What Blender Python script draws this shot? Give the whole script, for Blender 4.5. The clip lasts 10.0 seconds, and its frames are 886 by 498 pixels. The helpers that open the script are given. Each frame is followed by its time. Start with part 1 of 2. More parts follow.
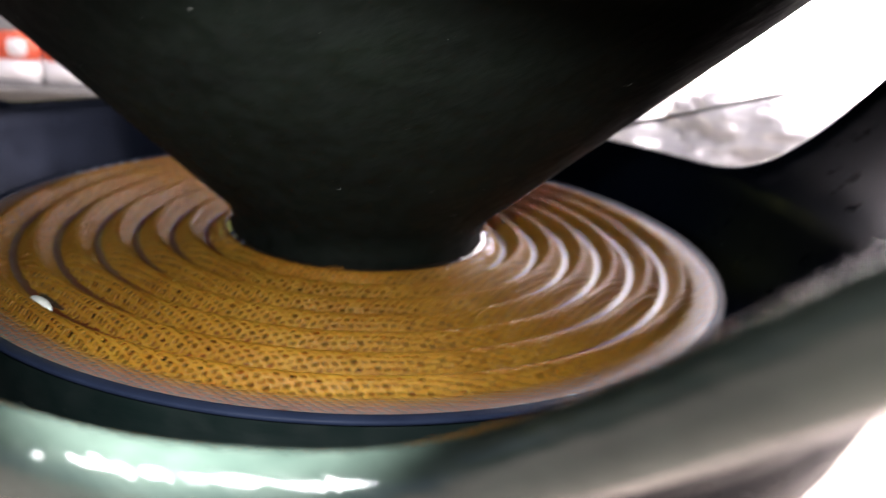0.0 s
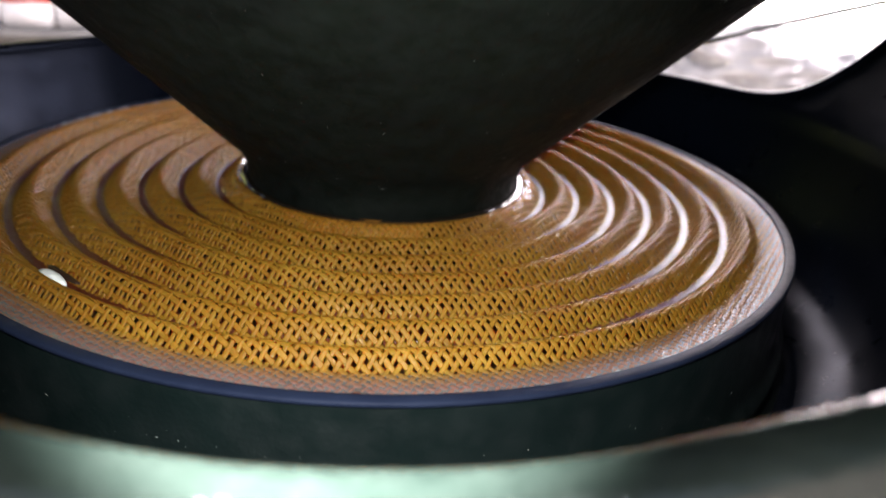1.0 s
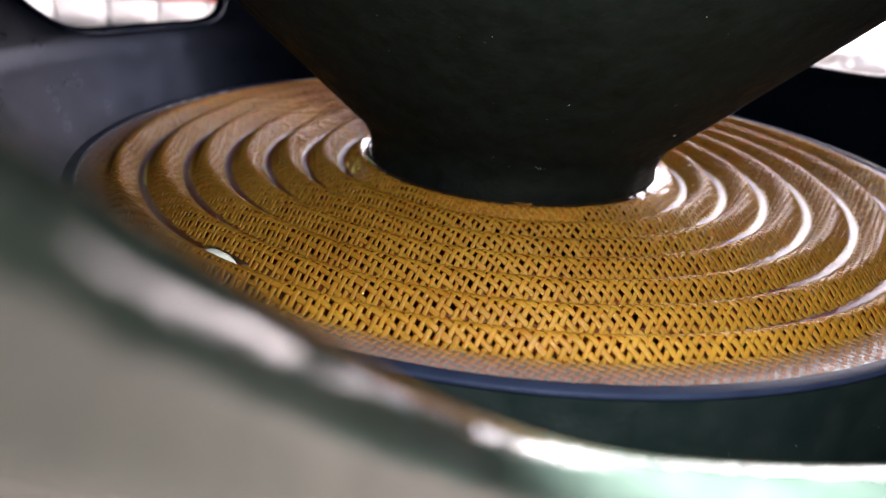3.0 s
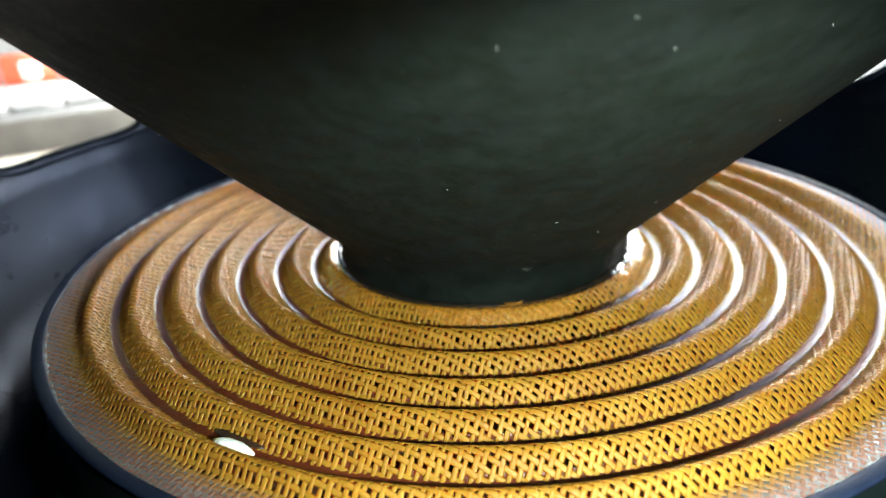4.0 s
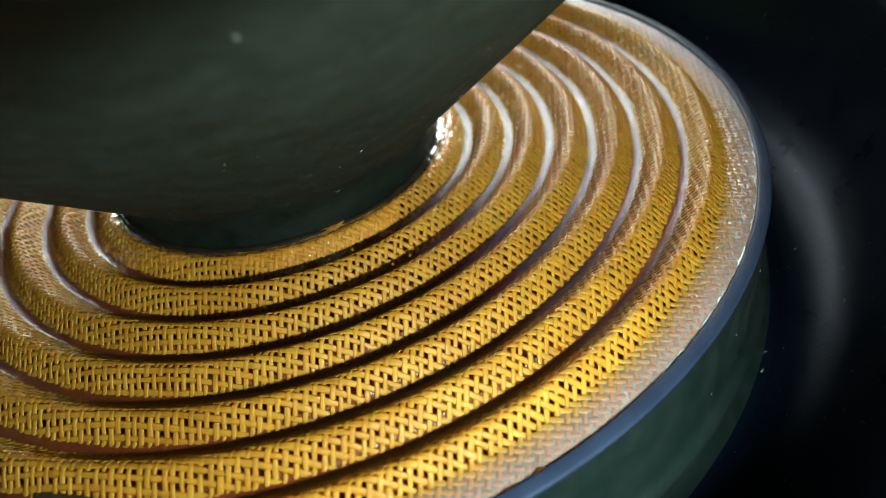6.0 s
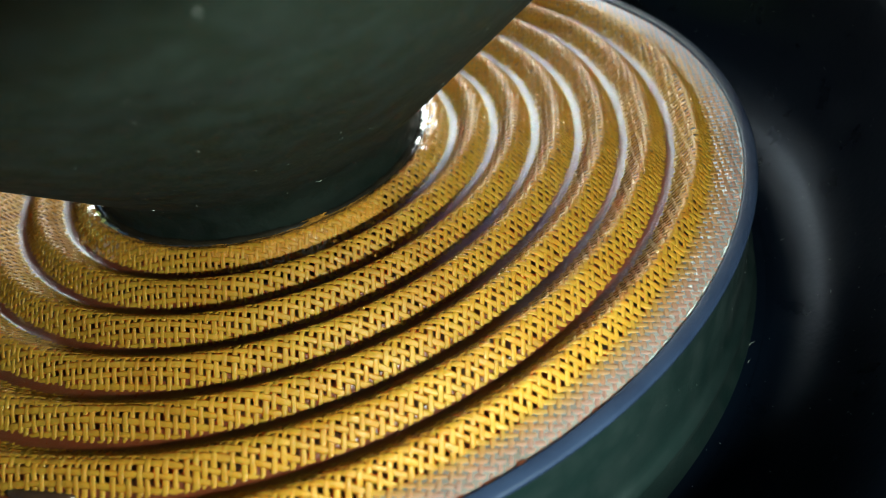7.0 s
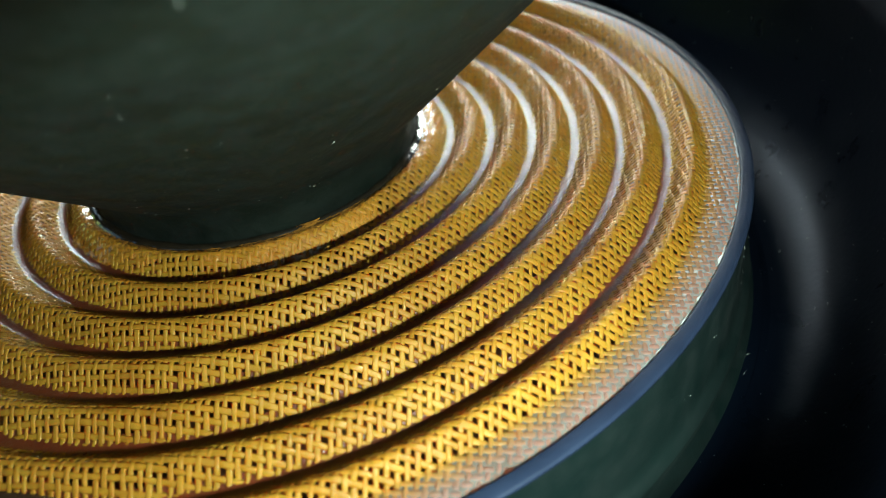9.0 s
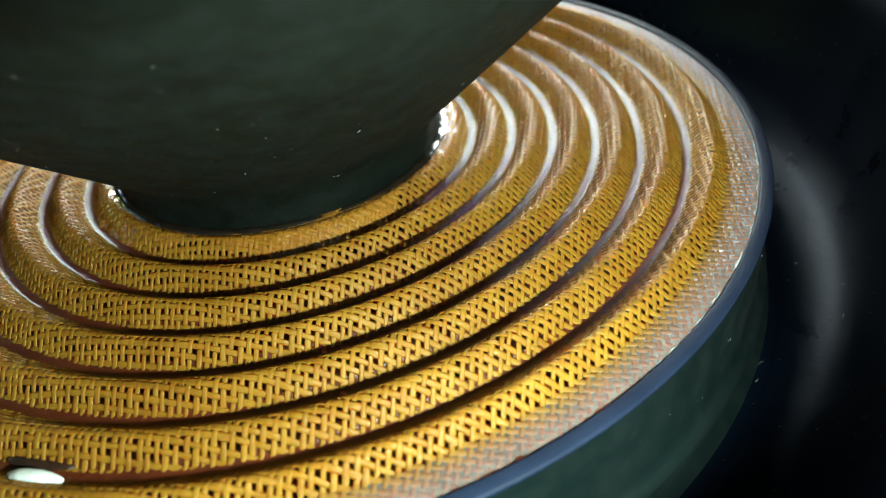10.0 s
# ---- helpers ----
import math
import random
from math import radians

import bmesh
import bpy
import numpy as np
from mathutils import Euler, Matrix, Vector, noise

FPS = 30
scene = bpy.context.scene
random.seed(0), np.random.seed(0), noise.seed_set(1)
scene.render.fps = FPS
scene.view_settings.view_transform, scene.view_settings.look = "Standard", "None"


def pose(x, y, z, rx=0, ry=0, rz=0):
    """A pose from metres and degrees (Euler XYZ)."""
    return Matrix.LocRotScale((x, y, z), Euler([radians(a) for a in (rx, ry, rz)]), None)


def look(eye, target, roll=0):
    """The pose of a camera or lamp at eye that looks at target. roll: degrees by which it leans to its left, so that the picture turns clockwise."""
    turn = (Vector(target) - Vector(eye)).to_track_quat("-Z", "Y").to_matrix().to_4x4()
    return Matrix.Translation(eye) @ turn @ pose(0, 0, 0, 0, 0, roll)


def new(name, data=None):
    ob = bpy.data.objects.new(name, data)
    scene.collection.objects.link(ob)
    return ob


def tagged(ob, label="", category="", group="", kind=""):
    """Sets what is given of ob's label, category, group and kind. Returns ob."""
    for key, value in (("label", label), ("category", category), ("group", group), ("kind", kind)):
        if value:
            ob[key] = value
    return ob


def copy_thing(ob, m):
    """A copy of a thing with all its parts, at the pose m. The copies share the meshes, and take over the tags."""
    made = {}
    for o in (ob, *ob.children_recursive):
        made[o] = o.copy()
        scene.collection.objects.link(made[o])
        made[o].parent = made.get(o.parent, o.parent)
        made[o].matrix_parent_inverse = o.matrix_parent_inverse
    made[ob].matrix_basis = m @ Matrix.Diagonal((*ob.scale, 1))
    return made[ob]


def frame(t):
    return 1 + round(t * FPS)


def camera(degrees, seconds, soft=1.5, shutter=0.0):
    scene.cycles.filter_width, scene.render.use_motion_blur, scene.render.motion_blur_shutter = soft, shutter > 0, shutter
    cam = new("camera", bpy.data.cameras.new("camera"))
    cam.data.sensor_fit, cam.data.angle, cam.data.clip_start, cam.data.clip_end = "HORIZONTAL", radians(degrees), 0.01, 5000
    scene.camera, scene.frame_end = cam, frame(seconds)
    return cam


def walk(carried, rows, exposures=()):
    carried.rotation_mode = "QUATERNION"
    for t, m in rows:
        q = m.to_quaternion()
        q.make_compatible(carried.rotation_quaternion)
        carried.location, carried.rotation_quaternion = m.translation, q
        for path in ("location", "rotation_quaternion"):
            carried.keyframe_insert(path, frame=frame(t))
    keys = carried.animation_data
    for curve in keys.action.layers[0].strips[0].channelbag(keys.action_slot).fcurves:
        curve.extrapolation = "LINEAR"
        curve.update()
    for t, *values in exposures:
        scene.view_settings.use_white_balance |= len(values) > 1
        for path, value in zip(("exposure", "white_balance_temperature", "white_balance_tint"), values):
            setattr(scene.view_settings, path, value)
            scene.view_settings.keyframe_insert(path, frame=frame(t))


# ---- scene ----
cam = camera(66.48, 10.0, soft=1.0, shutter=0.5)
PATH = [
    (0.0, pose(0.0676, -0.1601, 0.0553, 70.58, -5.42, 17.29)),
    (0.2, pose(0.0521, -0.1525, 0.0541, 67.02, -4.78, 15.35)),
    (0.5, pose(0.0495, -0.1467, 0.0494, 64.47, -4.84, 14.29)),
    (0.8, pose(0.0482, -0.1454, 0.0476, 59.62, -4.38, 14.39)),
    (1.0, pose(0.0505, -0.1510, 0.0516, 65.50, -4.11, 14.68)),
    (1.3, pose(0.0484, -0.1521, 0.0550, 60.63, -4.04, 15.59)),
    (1.5, pose(0.0472, -0.1597, 0.0537, 69.35, -2.98, 15.26)),
    (1.8, pose(0.0451, -0.1613, 0.0503, 74.16, -4.53, 15.73)),
    (2.0, pose(0.0442, -0.1583, 0.0484, 72.48, -3.77, 17.02)),
    (2.2, pose(0.0385, -0.1520, 0.0453, 64.62, -4.14, 17.23)),
    (3.3, pose(0.0234, -0.1508, 0.0433, 66.92, -3.72, 15.63)),
    (3.5, pose(0.0204, -0.1496, 0.0472, 70.29, -4.31, 13.63)),
    (3.7, pose(0.0120, -0.1499, 0.0531, 70.75, -1.25, 9.39)),
    (4.0, pose(0.0132, -0.1440, 0.0607, 66.14, 3.02, 7.59)),
    (4.2, pose(0.0136, -0.1415, 0.0641, 63.31, 4.01, 5.61)),
    (4.5, pose(0.0145, -0.1360, 0.0668, 56.92, 6.34, 0.92)),
    (5.0, pose(0.0177, -0.1300, 0.0675, 51.32, 9.59, -6.59)),
    (5.5, pose(0.0150, -0.1268, 0.0685, 50.08, 7.96, -11.86)),
    (7.0, pose(0.0162, -0.1258, 0.0667, 49.18, 7.03, -13.62)),
    (7.5, pose(0.0175, -0.1251, 0.0651, 50.20, 6.78, -14.26)),
    (8.0, pose(0.0170, -0.1252, 0.0657, 49.83, 6.56, -14.40)),
    (8.5, pose(0.0171, -0.1252, 0.0656, 49.92, 6.47, -14.33)),
    (9.0, pose(0.0174, -0.1262, 0.0654, 50.32, 6.61, -12.99)),
    (9.5, pose(0.0167, -0.1287, 0.0646, 51.42, 6.21, -11.21)),
    (10.0, pose(0.0158, -0.1285, 0.0643, 51.44, 5.35, -10.64)),
]
# exposure and tint along the way
EXPOSURE = [(0.0, -1.0, 6400, 26), (1.5, -0.75, 6400, 26), (3.6, -0.75, 6400, 26), (4.0, 0.4, 6050, 4), (4.5, 0.4, 6250, 2), (5.0, 0.35, 6550, 6), (5.5, 0.2, 6350, -1), (7.0, 0.1, 6050, -7), (10.0, 0.1, 6050, -7)]
walk(cam, PATH, EXPOSURE)
cam.data.dof.use_dof = True
cam.data.dof.focus_distance, cam.data.dof.aperture_fstop = 0.098, 20.0

# ---- light ----
world = bpy.data.worlds.new("world")
scene.world = world
world.use_nodes = True
wn = world.node_tree
sky = wn.nodes.new("ShaderNodeTexSky")
sky.sky_type = "NISHITA"
sky.sun_disc = False
sky.sun_elevation, sky.sun_rotation = radians(47.5), radians(163.3)
wn.links.new(sky.outputs[0], wn.nodes["Background"].inputs[0])
wn.nodes["Background"].inputs[1].default_value = 0.13

# sunlight falling on the near side of the basket
sun = new("sun", bpy.data.lights.new("sun", "SUN"))
sun.data.energy, sun.data.angle, sun.data.color = 5.0, radians(0.6), (1.0, 0.95, 0.88)
sun.matrix_world = look((0.3, -1.0, 1.14), (0, 0, 0))

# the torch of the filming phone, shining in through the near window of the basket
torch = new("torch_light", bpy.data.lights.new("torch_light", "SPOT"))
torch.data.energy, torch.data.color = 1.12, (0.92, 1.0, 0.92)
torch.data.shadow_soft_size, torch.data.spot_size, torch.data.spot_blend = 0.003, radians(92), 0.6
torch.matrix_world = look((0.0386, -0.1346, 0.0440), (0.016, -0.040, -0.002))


# ---- materials ----
def nodes_of(name):
    m = bpy.data.materials.new(name)
    m.use_nodes = True
    nt = m.node_tree
    return m, nt, nt.nodes["Principled BSDF"]


def noise_node(nt, scale, detail=3.0, rough=0.55, stretch=None):
    tc = nt.nodes.new("ShaderNodeNewGeometry")
    src = tc.outputs["Position"]
    if stretch:
        mp = nt.nodes.new("ShaderNodeMapping")
        mp.inputs["Scale"].default_value = stretch
        nt.links.new(src, mp.inputs[0])
        src = mp.outputs[0]
    n = nt.nodes.new("ShaderNodeTexNoise")
    n.inputs["Scale"].default_value, n.inputs["Detail"].default_value = scale, detail
    n.inputs["Roughness"].default_value = rough
    nt.links.new(src, n.inputs["Vector"])
    return n


def ramp(nt, src, stops):
    r = nt.nodes.new("ShaderNodeValToRGB")
    el = r.color_ramp.elements
    while len(el) < len(stops):
        el.new(0.5)
    for e, (p, c) in zip(el, stops):
        e.position, e.color = p, (*c, 1)
    nt.links.new(src, r.inputs[0])
    return r


def surface(name, dark, light, scale=60, rough=(0.4, 0.6), bump=0.1, bump_scale=900, metal=0.0, stretch=None, coat=0.0, spec=0.5, bump_dist=0.0004):
    """Two-scale painted or raw surface: mottled colour, uneven gloss and a fine relief."""
    m, nt, b = nodes_of(name)
    n = noise_node(nt, scale, 5, 0.6, stretch)
    c = ramp(nt, n.outputs["Fac"], [(0.3, dark), (0.7, light)])
    nt.links.new(c.outputs[0], b.inputs["Base Color"])
    n2 = noise_node(nt, scale * 4.3, 4, 0.6)
    g = ramp(nt, n2.outputs["Fac"], [(0.3, (rough[0],) * 3), (0.7, (rough[1],) * 3)])
    nt.links.new(g.outputs[0], b.inputs["Roughness"])
    b.inputs["Metallic"].default_value = metal
    b.inputs["Coat Weight"].default_value = coat
    b.inputs["Specular IOR Level"].default_value = spec
    n3 = noise_node(nt, bump_scale, 3, 0.6)
    bp = nt.nodes.new("ShaderNodeBump")
    bp.inputs["Strength"].default_value, bp.inputs["Distance"].default_value = bump, bump_dist
    nt.links.new(n3.outputs["Fac"], bp.inputs["Height"])
    nt.links.new(bp.outputs[0], b.inputs["Normal"])
    return m


def glow_through(nt, b, colour, share):
    """Lets part of the light through a thin sheet."""
    t = nt.nodes.new("ShaderNodeBsdfTranslucent")
    t.inputs["Color"].default_value = (*colour, 1)
    mix = nt.nodes.new("ShaderNodeMixShader")
    mix.inputs[0].default_value = share
    nt.links.new(b.outputs[0], mix.inputs[1])
    nt.links.new(t.outputs[0], mix.inputs[2])
    nt.links.new(mix.outputs[0], nt.nodes["Material Output"].inputs[0])


def fabric_material():
    """Resin-stiffened cotton: golden brown, greyer with cement on the glued outer ring."""
    m, nt, b = nodes_of("resin_cotton")
    n = noise_node(nt, 420, 6, 0.75)
    c = ramp(nt, n.outputs["Fac"], [(0.28, (0.31, 0.168, 0.015)), (0.55, (0.46, 0.288, 0.028)), (0.8, (0.57, 0.385, 0.055))])
    n2 = noise_node(nt, 34, 3, 0.6)
    c2 = ramp(nt, n2.outputs["Fac"], [(0.35, (0.80, 0.72, 0.62)), (0.65, (1.0, 1.0, 1.0))])
    mx = nt.nodes.new("ShaderNodeMix")
    mx.data_type, mx.blend_type = "RGBA", "MULTIPLY"
    mx.inputs[0].default_value = 1.0
    nt.links.new(c.outputs[0], mx.inputs[6])
    nt.links.new(c2.outputs[0], mx.inputs[7])
    geo = nt.nodes.new("ShaderNodeNewGeometry")
    sep = nt.nodes.new("ShaderNodeSeparateXYZ")
    nt.links.new(geo.outputs["Position"], sep.inputs[0])
    comb = nt.nodes.new("ShaderNodeCombineXYZ")
    nt.links.new(sep.outputs[0], comb.inputs[0])
    nt.links.new(sep.outputs[1], comb.inputs[1])
    ln = nt.nodes.new("ShaderNodeVectorMath")
    ln.operation = "LENGTH"
    nt.links.new(comb.outputs[0], ln.inputs[0])
    mr = nt.nodes.new("ShaderNodeMapRange")
    mr.inputs["From Min"].default_value, mr.inputs["From Max"].default_value = 0.0850, 0.0888
    nt.links.new(ln.outputs["Value"], mr.inputs["Value"])
    mx2 = nt.nodes.new("ShaderNodeMix")
    mx2.data_type = "RGBA"
    nt.links.new(mr.outputs[0], mx2.inputs[0])
    nt.links.new(mx.outputs[2], mx2.inputs[6])
    mx2.inputs[7].default_value = (0.24, 0.182, 0.155, 1)
    nt.links.new(mx2.outputs[2], b.inputs["Base Color"])
    b.inputs["Specular IOR Level"].default_value = 0.45
    b.inputs["Specular Tint"].default_value = (1.0, 0.90, 0.82, 1)
    # fibres catch the light in specks where the resin lies thick
    n4 = noise_node(nt, 1500, 3, 0.7)
    g = ramp(nt, n4.outputs["Fac"], [(0.40, (0.20, 0.20, 0.20)), (0.60, (0.58, 0.58, 0.58))])
    nt.links.new(g.outputs[0], b.inputs["Roughness"])
    n3 = noise_node(nt, 2400, 3, 0.7)
    bp = nt.nodes.new("ShaderNodeBump")
    bp.inputs["Strength"].default_value, bp.inputs["Distance"].default_value = 0.6, 0.00022
    nt.links.new(n3.outputs["Fac"], bp.inputs["Height"])
    nt.links.new(bp.outputs[0], b.inputs["Normal"])
    glow_through(nt, b, (0.78, 0.17, 0.014), 0.54)
    return m


def plain(name, c, rough=0.5, metal=0.0, spec=0.5, coat=0.0, alpha=1.0, emit=0.0, trans=0.0):
    m, nt, b = nodes_of(name)
    b.inputs["Base Color"].default_value = (*c, 1)
    b.inputs["Roughness"].default_value, b.inputs["Metallic"].default_value = rough, metal
    b.inputs["Specular IOR Level"].default_value, b.inputs["Coat Weight"].default_value = spec, coat
    b.inputs["Alpha"].default_value = alpha
    b.inputs["Transmission Weight"].default_value = trans
    if emit:
        b.inputs["Emission Color"].default_value = (*c, 1)
        b.inputs["Emission Strength"].default_value = emit
    return m


FABRIC = fabric_material()
PAPER = surface("cone_paper", (0.0010, 0.0022, 0.0014), (0.0027, 0.0050, 0.0032), 60, (0.55, 0.85), 0.7, 420, stretch=(1, 1, 3.0), spec=0.15)
PAINT = surface("basket_paint", (0.0008, 0.0016, 0.0034), (0.0016, 0.0028, 0.0058), 30, (0.25, 0.38), 0.12, 900, spec=0.08)
PAINT.node_tree.nodes["Principled BSDF"].inputs["Specular Tint"].default_value = (0.45, 0.60, 1.0, 1)
# green rim paint made lighter, standing in for daylight on the near window edge
LIT_GREEN = surface("lit_green_paint", (0.038, 0.066, 0.053), (0.120, 0.165, 0.136), 70, (0.10, 0.22), 0.8, 200, bump_dist=0.0008, coat=0.8)
PEDESTAL = surface("pedestal_paint", (0.0021, 0.0056, 0.0053), (0.0042, 0.0095, 0.0088), 40, (0.35, 0.55), 0.15, 1200)
LIP = surface("lip_metal", (0.008, 0.012, 0.026), (0.013, 0.019, 0.038), 120, (0.42, 0.58), 0.1, 1800, spec=0.06)
GLUE = surface("neck_glue", (0.006, 0.005, 0.004), (0.016, 0.011, 0.006), 300, (0.06, 0.16), 0.35, 420, coat=0.6, bump_dist=0.0008)
CEMENT = surface("ring_cement", (0.11, 0.085, 0.070), (0.20, 0.160, 0.135), 180, (0.3, 0.5), 0.4, 900)
# hidden cavity lining, tinted red-brown to bounce light up through the weave
BOUNCE_BROWN = surface("cavity", (0.14, 0.060, 0.025), (0.21, 0.095, 0.042), 60, (0.5, 0.7), 0.1, 800)
RUBBER = surface("surround_rubber", (0.012, 0.012, 0.012), (0.022, 0.022, 0.022), 40, (0.5, 0.7), 0.2, 900)
MAGNET = surface("ferrite", (0.03, 0.03, 0.032), (0.055, 0.055, 0.058), 70, (0.45, 0.65), 0.3, 500)
TABLE = surface("beige_tabletop", (0.62, 0.54, 0.44), (0.74, 0.66, 0.55), 9, (0.35, 0.55), 0.15, 300)
GRAIN = surface("white_crumb", (0.62, 0.66, 0.60), (0.80, 0.83, 0.76), 500, (0.45, 0.6), 0.5, 1500)
DUST = plain("dust_white", (0.30, 0.32, 0.28), 0.8)


# ---- helpers for meshes ----
def part(name, bm, material, parent, label=""):
    me = bpy.data.meshes.new(name)
    if isinstance(bm, tuple):
        me.from_pydata(bm[0], [], bm[1])
    else:
        bm.to_mesh(me)
        bm.free()
    me.materials.append(material)
    me.polygons.foreach_set("use_smooth", [True] * len(me.polygons))
    ob = new(name, me)
    if parent:
        ob.parent = parent
    if label:
        ob["label"] = label
    return ob


def lathe(prof, n=192, closed=False):
    """A turned body from (radius, height) pairs."""
    prof = np.array(prof)
    a = np.linspace(0, 2 * np.pi, n, endpoint=False)
    v = np.stack([prof[:, None, 0] * np.cos(a), prof[:, None, 0] * np.sin(a), prof[:, None, 1] + 0 * a], -1)
    m = len(prof)
    f = []
    for i in range(m if closed else m - 1):
        p, q = i * n, ((i + 1) % m) * n
        for k in range(n):
            l = (k + 1) % n
            f.append((p + k, p + l, q + l, q + k))
    return v.reshape(-1, 3).tolist(), f


def tube(path, radius, sides=8, close=False, squash=1.0):
    """A round bar along a list of points."""
    path = [Vector(p) for p in path]
    v, f, n = [], [], len(path)
    up = Vector((0, 0, 1))
    for i, p in enumerate(path):
        a = path[(i - 1) % n] if close or i else path[0]
        b = path[(i + 1) % n] if close or i < n - 1 else path[-1]
        t = (b - a).normalized()
        s = t.cross(up)
        s = s.normalized() if s.length > 1e-4 else Vector((1, 0, 0))
        w = s.cross(t)
        r = radius[i] if isinstance(radius, (list, tuple)) else radius
        for k in range(sides):
            q = 2 * math.pi * k / sides
            v.append(p + s * (r * math.cos(q)) + w * (r * squash * math.sin(q)))
    for i in range(n if close else n - 1):
        for k in range(sides):
            l, j = (k + 1) % sides, (i + 1) % n
            f.append((i * sides + k, i * sides + l, j * sides + l, j * sides + k))
    if not close:
        f += [tuple(range(sides))[::-1], tuple(range((n - 1) * sides, n * sides))]
    return [tuple(p) for p in v], f


def empty(name, label, category, at=(0, 0, 0), group="", kind=""):
    ob = new(name)
    ob.location = at
    return tagged(ob, label, category, group, kind)


# ---- sizes of the loudspeaker (metres) ----
PITCH, CREST, AMP, SAG = 0.0080, 0.0829, 0.00160, 0.042
RN, R_FLAT, R_FAB, R_LIP = 0.0323, 0.0852, 0.0905, 0.0920
FLOOR_Z = -0.105


def height(r):
    """Height of the corrugated suspension over its glued ring."""
    r = np.asarray(r, float)
    h = AMP * np.cos(2 * np.pi * (r - CREST) / PITCH) + 0.0002 + SAG * np.minimum(r - CREST, 0)
    edge = np.clip((r - CREST) / (R_FLAT + 0.0003 - CREST), 0, 1)
    edge = edge * edge * (3 - 2 * edge)
    h = np.where(r > CREST, (AMP + 0.0002) * (1 - edge) - 0.0004 * edge, h)
    inn = np.clip((0.0352 - r) / 0.0025, 0, 1)
    inn = inn * inn * (3 - 2 * inn)
    return h * (1 - inn) - 0.0008 * inn


# ---- suspension: every thread of the plain weave ----
def weave(pitch, turn, width, thick):
    step = pitch / 3
    sides = 6
    V, F, base = [], [], 0
    ang = np.arange(sides) * 2 * np.pi / sides
    rng = np.random.RandomState(4)
    for way in (0, 1):
        th = math.radians(turn + 90 * way)
        du, dv = np.array([math.cos(th), math.sin(th)]), np.array([-math.sin(th), math.cos(th)])
        for i in range(-int(R_FAB / pitch), int(R_FAB / pitch) + 1):
            v0 = i * pitch + rng.uniform(-0.11, 0.11) * pitch
            L = math.sqrt(max(R_FAB ** 2 - v0 ** 2, 0))
            if L < 2 * pitch:
                continue
            inner = math.sqrt(RN ** 2 - v0 ** 2) if abs(v0) < RN else 0
            runs = [(-L, -inner), (inner, L)] if inner else [(-L, L)]
            for a, b in runs:
                n = int((b - a) / step)
                if n < 4:
                    continue
                u = np.linspace(a, b, n)
                wob = 0.07 * pitch * np.sin(u * 310 + rng.uniform(0, 6)) 
                xy = u[:, None] * du + (v0 + wob)[:, None] * dv
                r = np.hypot(xy[:, 0], xy[:, 1])
                h, slope = height(r), (height(r + 1e-5) - height(r - 1e-5)) / 2e-5
                rad = xy / r[:, None]
                nrm = np.stack([-slope * rad[:, 0], -slope * rad[:, 1], np.ones(n)], -1)
                nrm /= np.linalg.norm(nrm, axis=1)[:, None]
                sign = 1 if way == 0 else -1
                lift = sign * 0.000045 * np.cos(np.pi * (u / pitch + i))
                p = np.stack([xy[:, 0], xy[:, 1], h], -1) + nrm * lift[:, None]
                tan = np.gradient(p, axis=0)
                tan /= np.linalg.norm(tan, axis=1)[:, None]
                side = np.cross(tan, nrm)
                side /= np.linalg.norm(side, axis=1)[:, None]
                up = np.cross(side, tan)
                w = width[way] * (1 + 0.10 * np.sin(u * 900 + rng.uniform(0, 6)) + 0.07 * np.sin(u * 2300 + rng.uniform(0, 6)) + rng.uniform(-0.13, 0.10))
                ring = p[:, None] + side[:, None] * (np.cos(ang)[:, None] * 0.5) * w[:, None, None] + up[:, None] * (np.sin(ang)[:, None] * thick * 0.5)
                V.append(ring.reshape(-1, 3))
                k = np.arange(n - 1)
                for s in range(sides):
                    t = (s + 1) % sides
                    F.append(np.stack([base + k * sides + s, base + k * sides + t, base + (k + 1) * sides + t, base + (k + 1) * sides + s], -1))
                base += n * sides
    V, F = np.concatenate(V), np.concatenate(F)
    me = bpy.data.meshes.new("woven_threads")
    me.vertices.add(len(V))
    me.vertices.foreach_set("co", V.ravel())
    me.loops.add(F.size)
    me.loops.foreach_set("vertex_index", F.ravel().astype(np.int32))
    me.polygons.add(len(F))
    me.polygons.foreach_set("loop_start", np.arange(0, F.size, 4, dtype=np.int32))
    me.polygons.foreach_set("use_smooth", np.ones(len(F), dtype=bool))
    me.update(calc_edges=True)
    me.materials.append(FABRIC)
    return me


speaker = empty("loudspeaker", "open-backed loudspeaker lying on its magnet with golden corrugated suspension", "loudspeaker", (0, 0, 0))
threads = new("woven_threads", weave(0.00110, -19.0, (0.00091, 0.00081), 0.00021))
threads.parent = speaker
tagged(threads, "golden resin-stiffened woven cotton suspension in concentric ridges", kind="stuff")

# maroon base carries the shade of the grooves as well as the resin
SHADE_RESIN = surface("groove_shade_resin", (0.085, 0.020, 0.007), (0.14, 0.032, 0.010), 200, (0.26, 0.40), 0.6, 1500, spec=0.8, coat=0.2)
glow_through(SHADE_RESIN.node_tree, SHADE_RESIN.node_tree.nodes["Principled BSDF"], (0.5, 0.08, 0.012), 0.45)
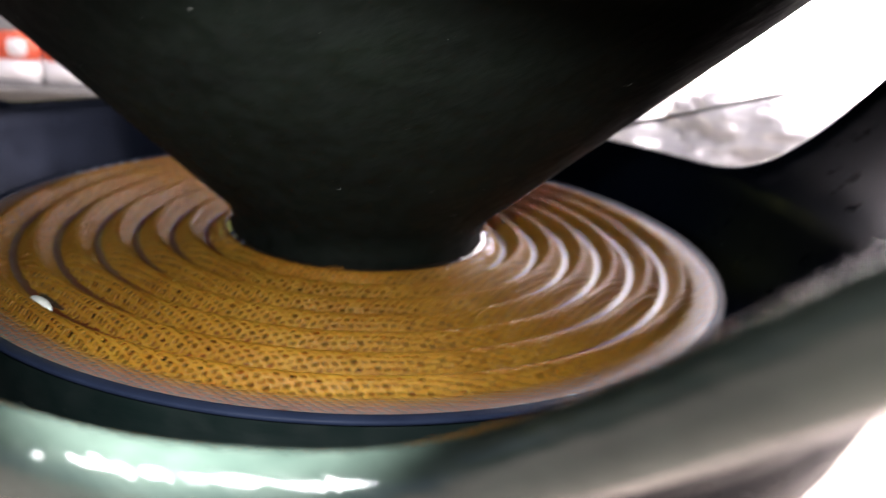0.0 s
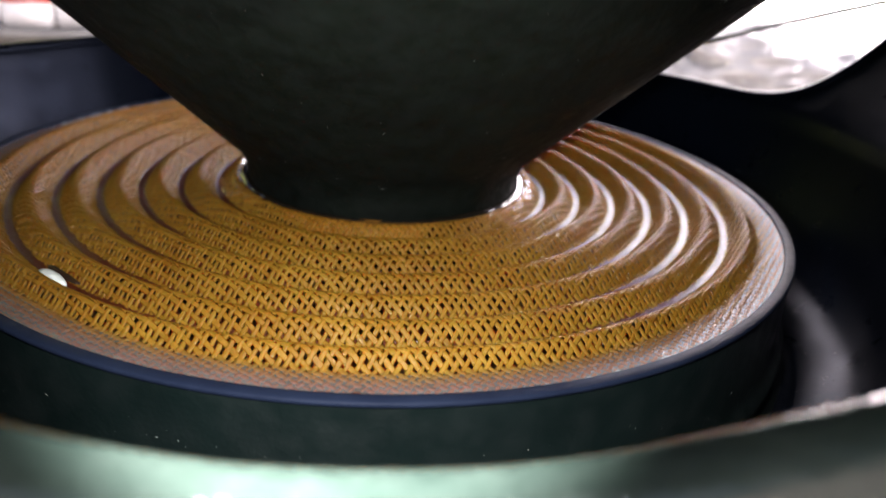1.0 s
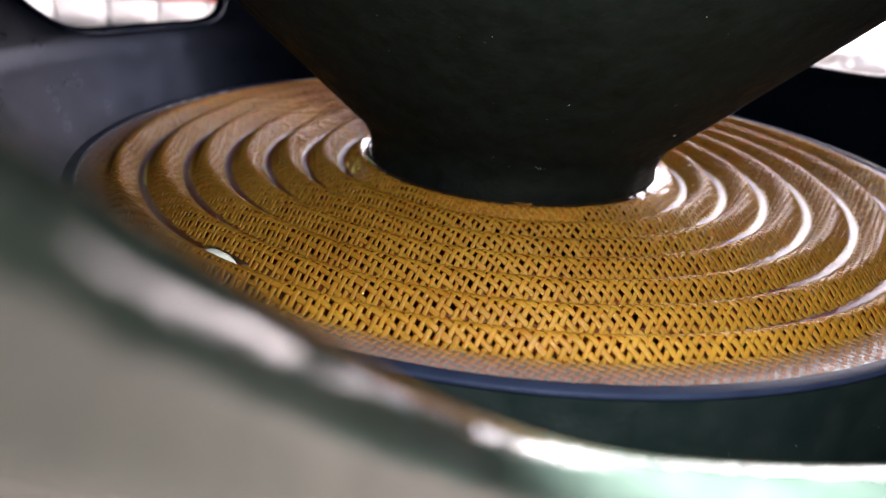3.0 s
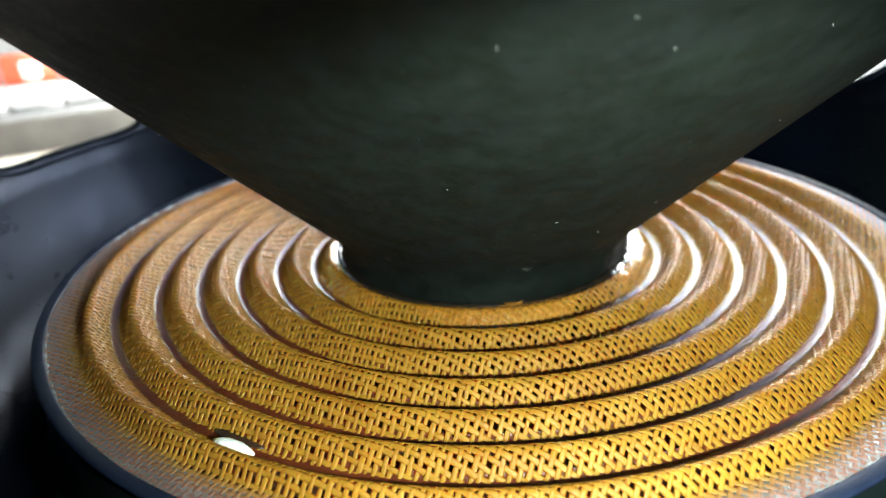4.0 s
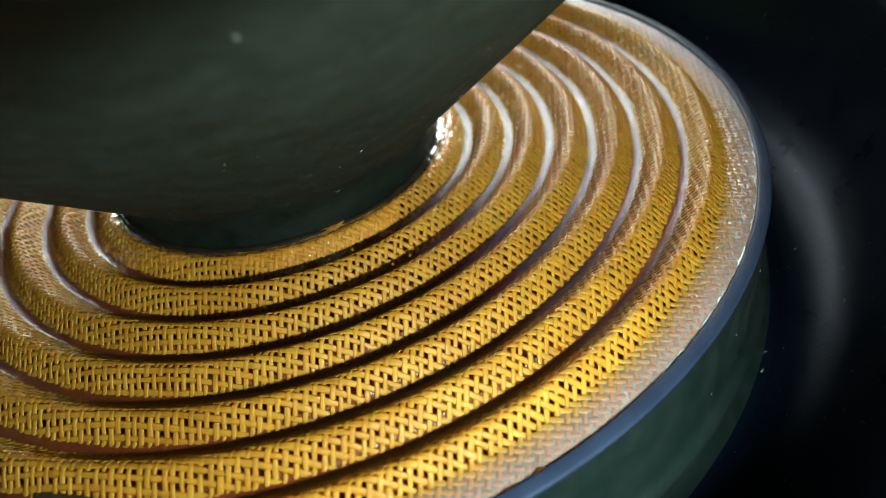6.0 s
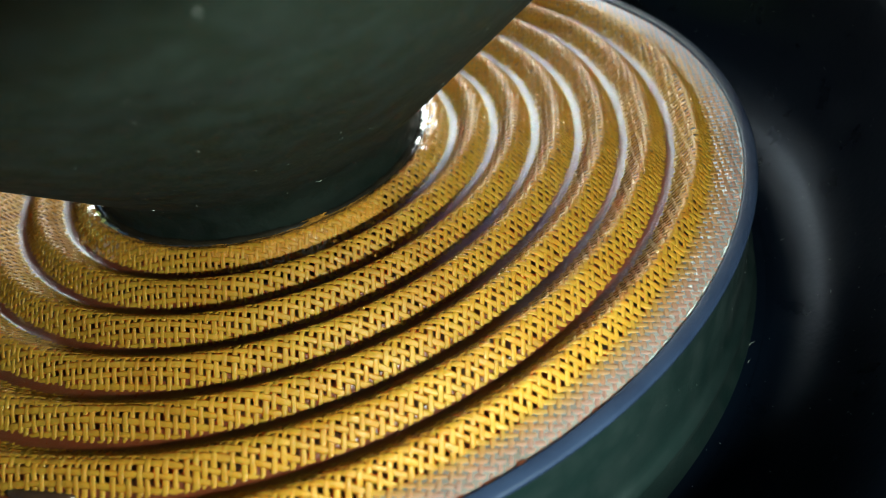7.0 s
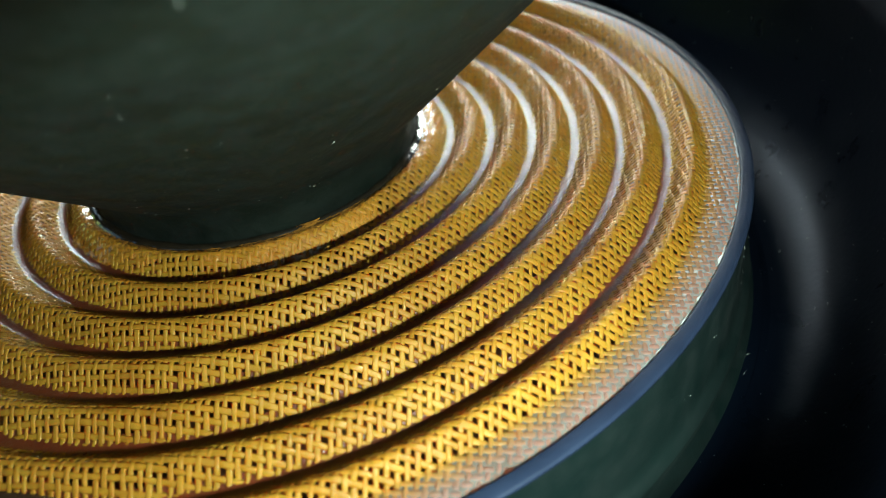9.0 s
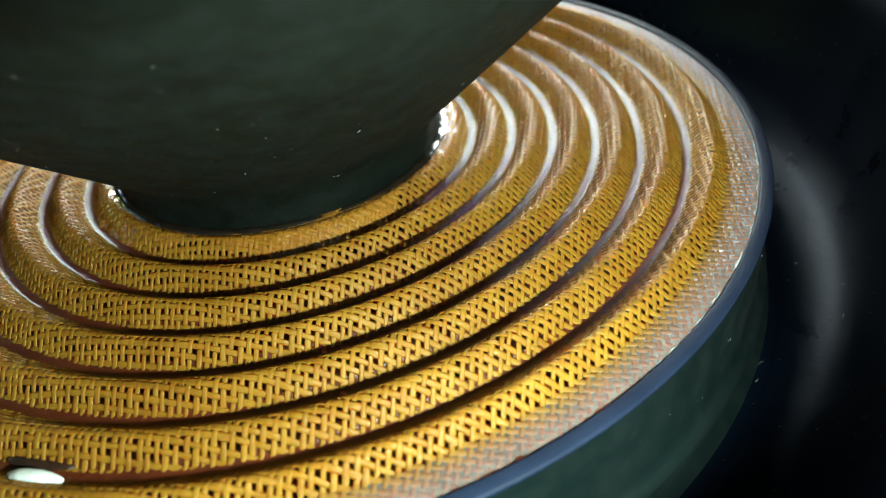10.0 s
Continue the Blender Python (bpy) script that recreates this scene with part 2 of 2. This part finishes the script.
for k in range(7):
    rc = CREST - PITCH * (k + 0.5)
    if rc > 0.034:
        # a film of resin fills one groove's weave and darkens it like shade
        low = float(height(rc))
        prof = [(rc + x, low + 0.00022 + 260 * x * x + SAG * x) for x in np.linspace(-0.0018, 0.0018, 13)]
        part("groove_shade_resin", lathe(prof, 256), SHADE_RESIN, speaker, "maroon resin filling the weave along a groove, darkened for its shade")

# pedestal: lip, wall and the cemented ledge under the fabric
part("clamp_lip", lathe([(0.0903, -0.0022), (0.0903, -0.0001), (0.0904, 0.0001), (0.0906, 0.0002), (0.0920, 0.0002), (0.0923, 0.0001), (0.0924, -0.0001), (0.0924, -0.0005), (0.0919, -0.0007)], 256), LIP, speaker, "blue-grey metal lip round the suspension")
part("cement_ledge", lathe([(0.0845, -0.004), (0.0847, -0.0014), (0.0858, -0.00036), (0.0903, -0.00030)], 256), CEMENT, speaker, "dull grey cement bed under the fabric edge")
part("pedestal_wall", lathe([(0.0919, -0.0006), (0.0922, -0.0050), (0.0930, -0.0150), (0.0938, -0.0172), (0.0946, -0.0178), (0.0947, -0.0190), (0.0944, -0.0215), (0.0960, -0.0235)], 256), PEDESTAL, speaker, "dark green painted pedestal wall")
# floor set close under the fabric as an added reflector
part("cavity_wall", lathe([(0.0846, -0.0030), (0.0846, -0.0100), (0.080, -0.0120), (0.030, -0.0125), (0.0, -0.0125)], 128), BOUNCE_BROWN, speaker)

# neck, glue and cone
part("voice_coil_former", lathe([(0.0312, -0.0124), (0.0312, 0.004)], 128), GLUE, speaker)


def cone_profile():
    pr = [(0.0316, -0.0035), (0.0322, -0.0015), (0.0325, 0.0022), (0.0330, 0.0044), (0.0340, 0.0064), (0.0352, 0.0080)]
    for r in np.linspace(0.0368, 0.165, 60):
        pr.append((r, 0.95 * r - 0.0256 + 0.0004 * math.sin(r * 700) * (r > 0.12)))
    return pr


cp = cone_profile()
part("paper_cone", lathe(cp + [(r, z + 0.0014) for r, z in cp[::-1]], 256, True), PAPER, speaker, "dark green-black pressed paper diaphragm")


def glue_bead():
    rng = np.random.RandomState(2)
    n, s = 360, 10
    a = np.linspace(0, 2 * np.pi, n, endpoint=False)
    ph = rng.uniform(0, 6, 8)
    wob = sum(np.sin(a * k + ph[j]) / (1 + j) for j, k in enumerate((3, 7, 13, 22, 37, 51)))
    v, f = [], []
    for i in range(n):
        rr = 0.0009 + 0.00040 * wob[i] / 2
        for k in range(s):
            q = 2 * math.pi * k / s
            r = 0.0328 + rr * 1.15 * math.cos(q)
            v.append((r * math.cos(a[i]), r * math.sin(a[i]), -0.0010 + rr * 0.9 * math.sin(q)))
    for i in range(n):
        j = (i + 1) % n
        for k in range(s):
            l = (k + 1) % s
            f.append((i * s + k, j * s + k, j * s + l, i * s + l))
    return v, f


part("glue_bead", glue_bead(), GLUE, speaker, "glossy dark glue bead round the neck")

AMBER = surface("amber_glue", (0.17, 0.062, 0.008), (0.32, 0.135, 0.018), 260, (0.05, 0.14), 1.0, 620, coat=0.8, bump_dist=0.0010)


def glue_flow(a0, a1, reach, seed):
    """A thin uneven tongue of glue that has run out over the first ridge."""
    n, m = 60, 8
    v, f = [], []
    for i in range(n + 1):
        a, u = radians(a0 + (a1 - a0) * i / n), i / n
        out = 0.0008 + reach * math.sin(math.pi * u) ** 0.6 * (0.75 + 0.5 * noise.noise((u * 7, seed, 0)))
        for k in range(m + 1):
            r = 0.0326 + out * k / m
            z = float(height(r)) + 0.00008 + 0.0003 * (1 - k / m) ** 3 + 0.00010 * noise.noise((r * 900, a * 30, seed)) - (0.0005 if k == m else 0)
            v.append((r * math.cos(a), r * math.sin(a), z))
    for i in range(n):
        for k in range(m):
            p = i * (m + 1) + k
            f.append((p, p + 1, p + m + 2, p + m + 1))
    return v, f


for a0, a1, reach, seed in ((-175, -112, 0.0085, 1.3), (-111, -50, 0.0080, 4.1), (-46, 30, 0.0050, 7.7)):
    part("glue_flow", glue_flow(a0, a1, reach, seed), AMBER, speaker, "glossy amber glue run out over the fabric")



def squeeze(a0, a1, fat, seed):
    """Cement pressed out in an uneven line along the inside of the lip."""
    n = int((a1 - a0) * 5)
    pts, rad = [], []
    for i in range(n + 1):
        a = a0 + (a1 - a0) * i / n
        rr = 0.0902 - 0.0004 * abs(noise.noise((a * 0.9, seed, 1.0)))
        pts.append((rr * math.cos(radians(a)), rr * math.sin(radians(a)), -0.00030))
        rad.append(0.00002 + fat * max(0.0, noise.noise((a * 0.8, seed, 5.0)) + 0.15) * math.sin(math.pi * i / n) ** 0.5)
    return tube(pts, rad, 6)


PALE = surface("pale_cement", (0.34, 0.33, 0.33), (0.56, 0.55, 0.54), 700, (0.3, 0.5), 0.6, 1500)
for a0, a1, fat, seed, m_ in ((-62, -22, 0.0004, 3.3, PALE), (-150, -128, 0.0004, 8.1, PALE), (-92, -60, 0.0004, 5.9, SHADE_RESIN), (150, 185, 0.0007, 2.4, PALE)):
    part("squeezed_cement", squeeze(a0, a1, fat, seed), m_, speaker, "uneven line of cement along the lip")

# surround and front flange close the basket above
part("surround", lathe([(0.161, 0.128)] + [(0.177 + 0.011 * math.cos(q), 0.126 + 0.011 * math.sin(q)) for q in np.linspace(math.pi, 0, 14)] + [(0.198, 0.1215)], 128), RUBBER, speaker, "black rubber roll surround")


# ---- basket with its windows ----
SILL, SILL_R, LEAN, TOP = 0.0142, 0.1215, 0.86, 0.095
WINDOWS = [(-71.5, 16.5, 3.0), (59.5, 31.0, 6.0), (112.0, 19.0, 6.0), (167.0, 17.5, 6.0), (224.0, 18.0, 6.0)]


def wall_r(z):
    return SILL_R + LEAN * (z - SILL)


def window_curve(c, hw, n, count=64):
    """The lower edge of one window: flat sill, rounded corners, upright sides."""
    out = []
    for q in np.linspace(0, math.pi, count):
        x = math.copysign(abs(math.cos(q)) ** (2 / n), math.cos(q))
        y = 1 - abs(math.sin(q)) ** (2 / n)
        out.append((c - hw * x, SILL + (TOP - SILL) * y))
    return out


edge = []
for w in WINDOWS:
    edge += window_curve(*w)
for k in range(int(-96 / 2), int(264 / 2)):
    az = 2.0 * k
    if all(abs((az - c + 180) % 360 - 180) > hw + 0.4 for c, hw, _ in WINDOWS):
        edge.append((az, TOP))
edge.sort(key=lambda p: p[0])
pan = [(0.0950, -0.0232), (0.0985, -0.0245), (0.1040, -0.0240), (0.1090, -0.0205), (0.1130, -0.0140), (0.1165, -0.0050), (0.1195, 0.0060)]
THICK = 0.0028


def basket_skin(off):
    rows = 14
    v, f, n = [], [], len(edge)
    for az, ze in edge:
        a = radians(az)
        prof = [(r + off, z - off * 0.3) for r, z in pan]
        for k in range(1, rows + 1):
            z = 0.0060 + (SILL - 0.0060) * k / 4 if k <= 4 else SILL + max(ze - SILL, 0.0002) * (k - 4) / (rows - 4)
            r = wall_r(z) if z > SILL else 0.1195 + (SILL_R - 0.1195) * ((z - 0.006) / (SILL - 0.006)) ** 1.5
            prof.append((r + off * 0.8, z - off * 0.5))
        v += [(r * math.cos(a), r * math.sin(a), z) for r, z in prof]
    m = len(pan) + rows
    for i in range(n):
        j = (i + 1) % n
        for k in range(m - 1):
            q = (i * m + k, j * m + k, j * m + k + 1, i * m + k + 1)
            f.append(q[::-1] if off == 0 else q)
    return v, f


basket = part("basket", basket_skin(0), PAINT, speaker, "black painted cast basket with open windows")
part("outer_shell", basket_skin(THICK), PAINT, speaker)
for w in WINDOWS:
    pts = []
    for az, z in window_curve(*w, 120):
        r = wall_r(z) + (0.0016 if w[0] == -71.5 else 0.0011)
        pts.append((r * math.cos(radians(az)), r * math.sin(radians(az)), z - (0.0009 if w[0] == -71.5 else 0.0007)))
    # only the near bead takes the lightened green, the others plain basket paint
    part("window_bead", tube(pts, 0.0038 if w[0] == -71.5 else 0.0019, 16), LIT_GREEN if w[0] == -71.5 else PAINT, speaker, "rounded glossy edge of a basket window")
part("front_flange", lathe([(0.186, 0.0935), (0.200, 0.0935), (0.204, 0.118), (0.204, 0.121), (0.192, 0.121), (0.184, 0.0955)], 160, True), PAINT, speaker)
part("back_plate", lathe([(0.0, -0.040), (0.080, -0.040), (0.088, -0.034), (0.096, -0.0275), (0.104, -0.0268)], 128), PAINT, speaker)
part("magnet", lathe([(0.0, -0.0405), (0.088, -0.0405), (0.092, -0.044), (0.092, -0.098), (0.088, FLOOR_Z), (0.0, FLOOR_Z)], 128), MAGNET, speaker, "dark ferrite magnet ring")

# ---- setting ----
tagged(part("ground", ([(-6, -6, FLOOR_Z), (6, -6, FLOOR_Z), (6, 6, FLOOR_Z), (-6, 6, FLOOR_Z)], [(0, 1, 2, 3)]), TABLE, None), "pale beige floor under the loudspeaker", "floor", kind="structure")

WALL = surface("grey_wall_plaster", (0.26, 0.25, 0.24), (0.36, 0.35, 0.33), 5, (0.7, 0.9), 0.3, 60)
tagged(part("wall_north", ([(-4, 1.6, -0.3), (-0.35, 1.6, -0.3), (-0.35, 1.72, -0.3), (-4, 1.72, -0.3), (-4, 1.6, 0.5), (-0.35, 1.6, 0.5), (-0.35, 1.72, 0.5), (-4, 1.72, 0.5)],
     [(0, 1, 5, 4), (1, 2, 6, 5), (2, 3, 7, 6), (3, 0, 4, 7), (4, 5, 6, 7)]), WALL, None), "plain grey plastered wall", "wall", kind="structure")

# tall daylight opening behind the right side
GLOW = plain("overcast_daylight", (1.0, 0.965, 0.93), emit=28.0)
arc = [radians(a) for a in np.linspace(22, 108, 32)]
daylight = part("backdrop", ([(2.7 * math.cos(a), 2.7 * math.sin(a), z) for a in arc for z in (-0.1, 2.3)], [(2 * i, 2 * i + 1, 2 * i + 3, 2 * i + 2) for i in range(31)]), GLOW, None)
tagged(daylight, "bright white daylight beyond the floor", "daylight", kind="structure")


# ---- cartons in a row ----
def box(w, d, h, b=0.0015):
    bm = bmesh.new()
    bmesh.ops.create_cube(bm, size=1, matrix=Matrix.Translation((0, 0, h / 2)) @ Matrix.Diagonal((w, d, h, 1)))
    bmesh.ops.bevel(bm, geom=bm.edges[:], offset=b, segments=2, affect="EDGES")
    return bm


RED = surface("red_card", (0.62, 0.085, 0.035), (0.75, 0.13, 0.06), 30, (0.4, 0.6), 0.1, 400)
WHITE = surface("white_card", (0.72, 0.72, 0.72), (0.82, 0.82, 0.82), 30, (0.4, 0.6), 0.1, 400)
GREYB = surface("grey_board", (0.10, 0.10, 0.095), (0.16, 0.16, 0.15), 30, (0.5, 0.7), 0.2, 300)
LIME = surface("lime_plastic", (0.48, 0.55, 0.10), (0.58, 0.64, 0.16), 20, (0.35, 0.5), 0.1, 300)
ROW = Vector((-0.341, 0.324, 0.0))
turn = math.atan2(ROW.y + 0.15, ROW.x - 0.02) - math.pi / 2
along = Vector((math.cos(turn), math.sin(turn), 0))

crate = empty("display_shelf", "low dark grey shelf board carrying a row of cartons", "shelf", (ROW.x, ROW.y, FLOOR_Z))
crate.rotation_euler = (0, 0, turn)
BOARD_Z = -0.030
part("board", box(0.46, 0.10, 0.008), GREYB, crate).location = (-0.12, 0.03, BOARD_Z - 0.008 - FLOOR_Z)
for x in (-0.33, 0.09):
    part("foot", box(0.012, 0.09, BOARD_Z - 0.008 - FLOOR_Z), GREYB, crate).location = (x, 0.03, 0)


def carton():
    ob = empty("carton", "small red and white printed carton on a grey shelf board", "carton", group="row of cartons")
    part("lower_body", box(0.0335, 0.022, 0.018), WHITE, ob, "white lower half")
    part("upper_body", box(0.0332, 0.0218, 0.020), RED, ob, "red upper half").location = (0, 0, 0.0182)
    part("emblem", box(0.013, 0.0012, 0.013), WHITE, ob, "pale plain emblem").location = (0.001, -0.0112, 0.0215)
    return ob


first = carton()
for i in range(9):
    p = ROW + along * (0.0355 * (1.5 - i))
    m = pose(p.x, p.y, BOARD_Z, 0, 0, math.degrees(turn) + (i * 37 % 5 - 2) * 0.6)
    if i == 0:
        first.matrix_basis = m
    else:
        copy_thing(first, m)

cabinet = tagged(part("storage_box", box(0.60, 0.30, 0.150, 0.004), GREYB, None), "grey cardboard storage box standing on the floor", "box")
cabinet.matrix_basis = pose(-0.645, 0.525, FLOOR_Z, 0, 0, math.degrees(turn))
tub = tagged(part("folded_cloth", box(0.34, 0.22, 0.20, 0.02), LIME, None), "lime green folded cloth on top of a grey box", "cloth")
tub.matrix_basis = pose(-0.74, 0.46, FLOOR_Z + 0.150, 0, 0, math.degrees(turn))


# ---- crumpled film on the floor ----
FILM = surface("clear_film", (0.30, 0.30, 0.31), (0.70, 0.70, 0.70), 14, (0.12, 0.3), 0.4, 60, spec=0.8, bump_dist=0.004)


def crumple(size, seed, cuts=5):
    bm = bmesh.new()
    bmesh.ops.create_icosphere(bm, subdivisions=cuts, radius=1)
    off = Vector((seed * 3.1, seed * 1.7, seed * 0.9))
    for v in bm.verts:
        d = v.co.copy()
        k = 0.75 + 0.35 * noise.noise(d * 1.6 + off) + 0.30 * abs(noise.noise(d * 3.7 + off)) + 0.12 * abs(noise.noise(d * 9 + off))
        v.co = Vector((d.x * size[0] * k, d.y * size[1] * k, max(d.z, -0.35) * size[2] * k))
    low = min(v.co.z for v in bm.verts)
    for v in bm.verts:
        v.co.z -= low
    return bm


bag = tagged(part("plastic_wrap", crumple((0.20, 0.12, 0.072), 1), FILM, None), "crumpled clear plastic wrap lying on the floor", "plastic wrap")
bag.location = (0.215, 0.80, FLOOR_Z)
bag2 = tagged(part("plastic_wrap", crumple((0.14, 0.10, 0.055), 4), FILM, None), "smaller crumpled piece of clear plastic wrap on the floor", "plastic wrap")
bag2.location = (0.46, 0.66, FLOOR_Z)

# ---- braided lead from the neck to the basket ----
LEAD = surface("tinsel_lead", (0.55, 0.55, 0.56), (0.75, 0.75, 0.74), 900, (0.3, 0.5), 0.6, 3000, metal=0.6)
knots = [(0.028, 0.022, 0.004), (0.045, 0.042, 0.018), (0.0596, 0.0479, 0.0272), (0.0761, 0.0486, 0.0333), (0.0903, 0.048, 0.0386), (0.112, 0.0472, 0.0460), (0.135, 0.0462, 0.0550), (0.156, 0.0450, 0.0630)]
pts = []
for i in range(len(knots) - 1):
    p0, p1, p2, p3 = (Vector(knots[max(0, min(len(knots) - 1, i + j))]) for j in (-1, 0, 1, 2))
    for k in range(6):
        u = k / 6
        pts.append(0.5 * ((2 * p1) + (p2 - p0) * u + (2 * p0 - 5 * p1 + 4 * p2 - p3) * u * u + (3 * p1 - p0 - 3 * p2 + p3) * u ** 3))
part("braided_lead", tube(pts, 0.0006, 8), LEAD, speaker, "thin grey braided lead wire")

# ---- crumb and dark strip on the fabric, dust on cone and pan ----
crumb_pts, az0 = [], -110.7
for k in range(9):
    u = k / 8 - 0.5
    a = radians(az0) + u * 0.0072 / 0.080
    crumb_pts.append((0.0802 * math.cos(a), 0.0802 * math.sin(a), float(height(0.0802)) + 0.0007 + 0.00025 * math.cos(u * 5)))
crumb = tagged(part("crumb", tube(crumb_pts, [0.0004, 0.00075, 0.0009, 0.00095, 0.0009, 0.00095, 0.00085, 0.0007, 0.0003], 10, squash=0.75), GRAIN, None), "elongated white crumb lodged in a groove of the fabric", "crumb")


DARK_STRIP = surface("dark_brown", (0.012, 0.006, 0.004), (0.035, 0.016, 0.008), 300, (0.3, 0.5), 0.5, 900)
smear = []
for k in range(11):
    u = k / 10 - 0.5
    a = radians(az0 - 1.0) + u * 0.0095 / 0.078
    smear.append((0.0779 * math.cos(a), 0.0779 * math.sin(a), float(height(0.0779)) + 0.0002))
tagged(part("dark_strip", tube(smear, [0.0002, 0.0006, 0.0008, 0.00075, 0.0009, 0.0008, 0.0009, 0.0008, 0.0006, 0.0005, 0.0002], 8, squash=0.4), DARK_STRIP, None), "dark brown strip on the fabric beside the crumb", "smear")


def specks(count, place, size, seed):
    """Loose dust: small tilted flakes and short fibres."""
    rng = np.random.RandomState(seed)
    v, f = [], []
    for _ in range(count):
        p, nrm = place(rng)
        nrm = Vector(nrm).normalized()
        t = nrm.orthogonal().normalized()
        t.rotate(Matrix.Rotation(rng.uniform(0, 6.28), 3, nrm))
        b = nrm.cross(t)
        l = size * rng.uniform(0.4, 1.6) * (4 if rng.rand() < 0.15 else 1)
        w = size * rng.uniform(0.25, 0.6)
        c = Vector(p) + nrm * size * 0.3
        i = len(v)
        for q in (t * l, b * w, -t * l, -b * w):
            v.append(tuple(c + q))
        v.append(tuple(c + nrm * w))
        v.append(tuple(c - nrm * w * 0.5))
        for k in range(4):
            f.append((i + k, i + (k + 1) % 4, i + 4))
            f.append((i + (k + 1) % 4, i + k, i + 5))
    return v, f


def on_cone(rng):
    r, a = 0.034 + 0.06 * rng.rand() ** 1.8, rng.uniform(-2.6, 0.6)
    return (r * math.cos(a), r * math.sin(a), 0.95 * r - 0.0256 - 0.0001), (math.cos(a) * 0.69, math.sin(a) * 0.69, -0.73)


def on_pan(rng):
    a, k = rng.uniform(-1.6, 0.8), rng.uniform(0, 5.99)
    i, u = int(k), k % 1
    r, z = pan[i][0] * (1 - u) + pan[i + 1][0] * u, pan[i][1] * (1 - u) + pan[i + 1][1] * u
    return (r * math.cos(a), r * math.sin(a), z), (-math.cos(a) * 0.4, -math.sin(a) * 0.4, 1)


def on_pedestal(rng):
    a, u = rng.uniform(-2.4, 0.8), rng.rand()
    r = 0.0920 + 0.0012 * u
    return (r * math.cos(a), r * math.sin(a), -0.004 - 0.012 * u), (math.cos(a), math.sin(a), 0.1)


tagged(part("dust", specks(240, on_cone, 0.00010, 1), DUST, speaker), "pale dust flecks on the paper", kind="stuff")
tagged(part("dust", specks(260, on_pan, 0.00014, 2), DUST, speaker), "pale dust flecks in the basket", kind="stuff")
tagged(part("dust", specks(120, on_pedestal, 0.00012, 3), DUST, speaker), "pale dust flecks on the pedestal", kind="stuff")
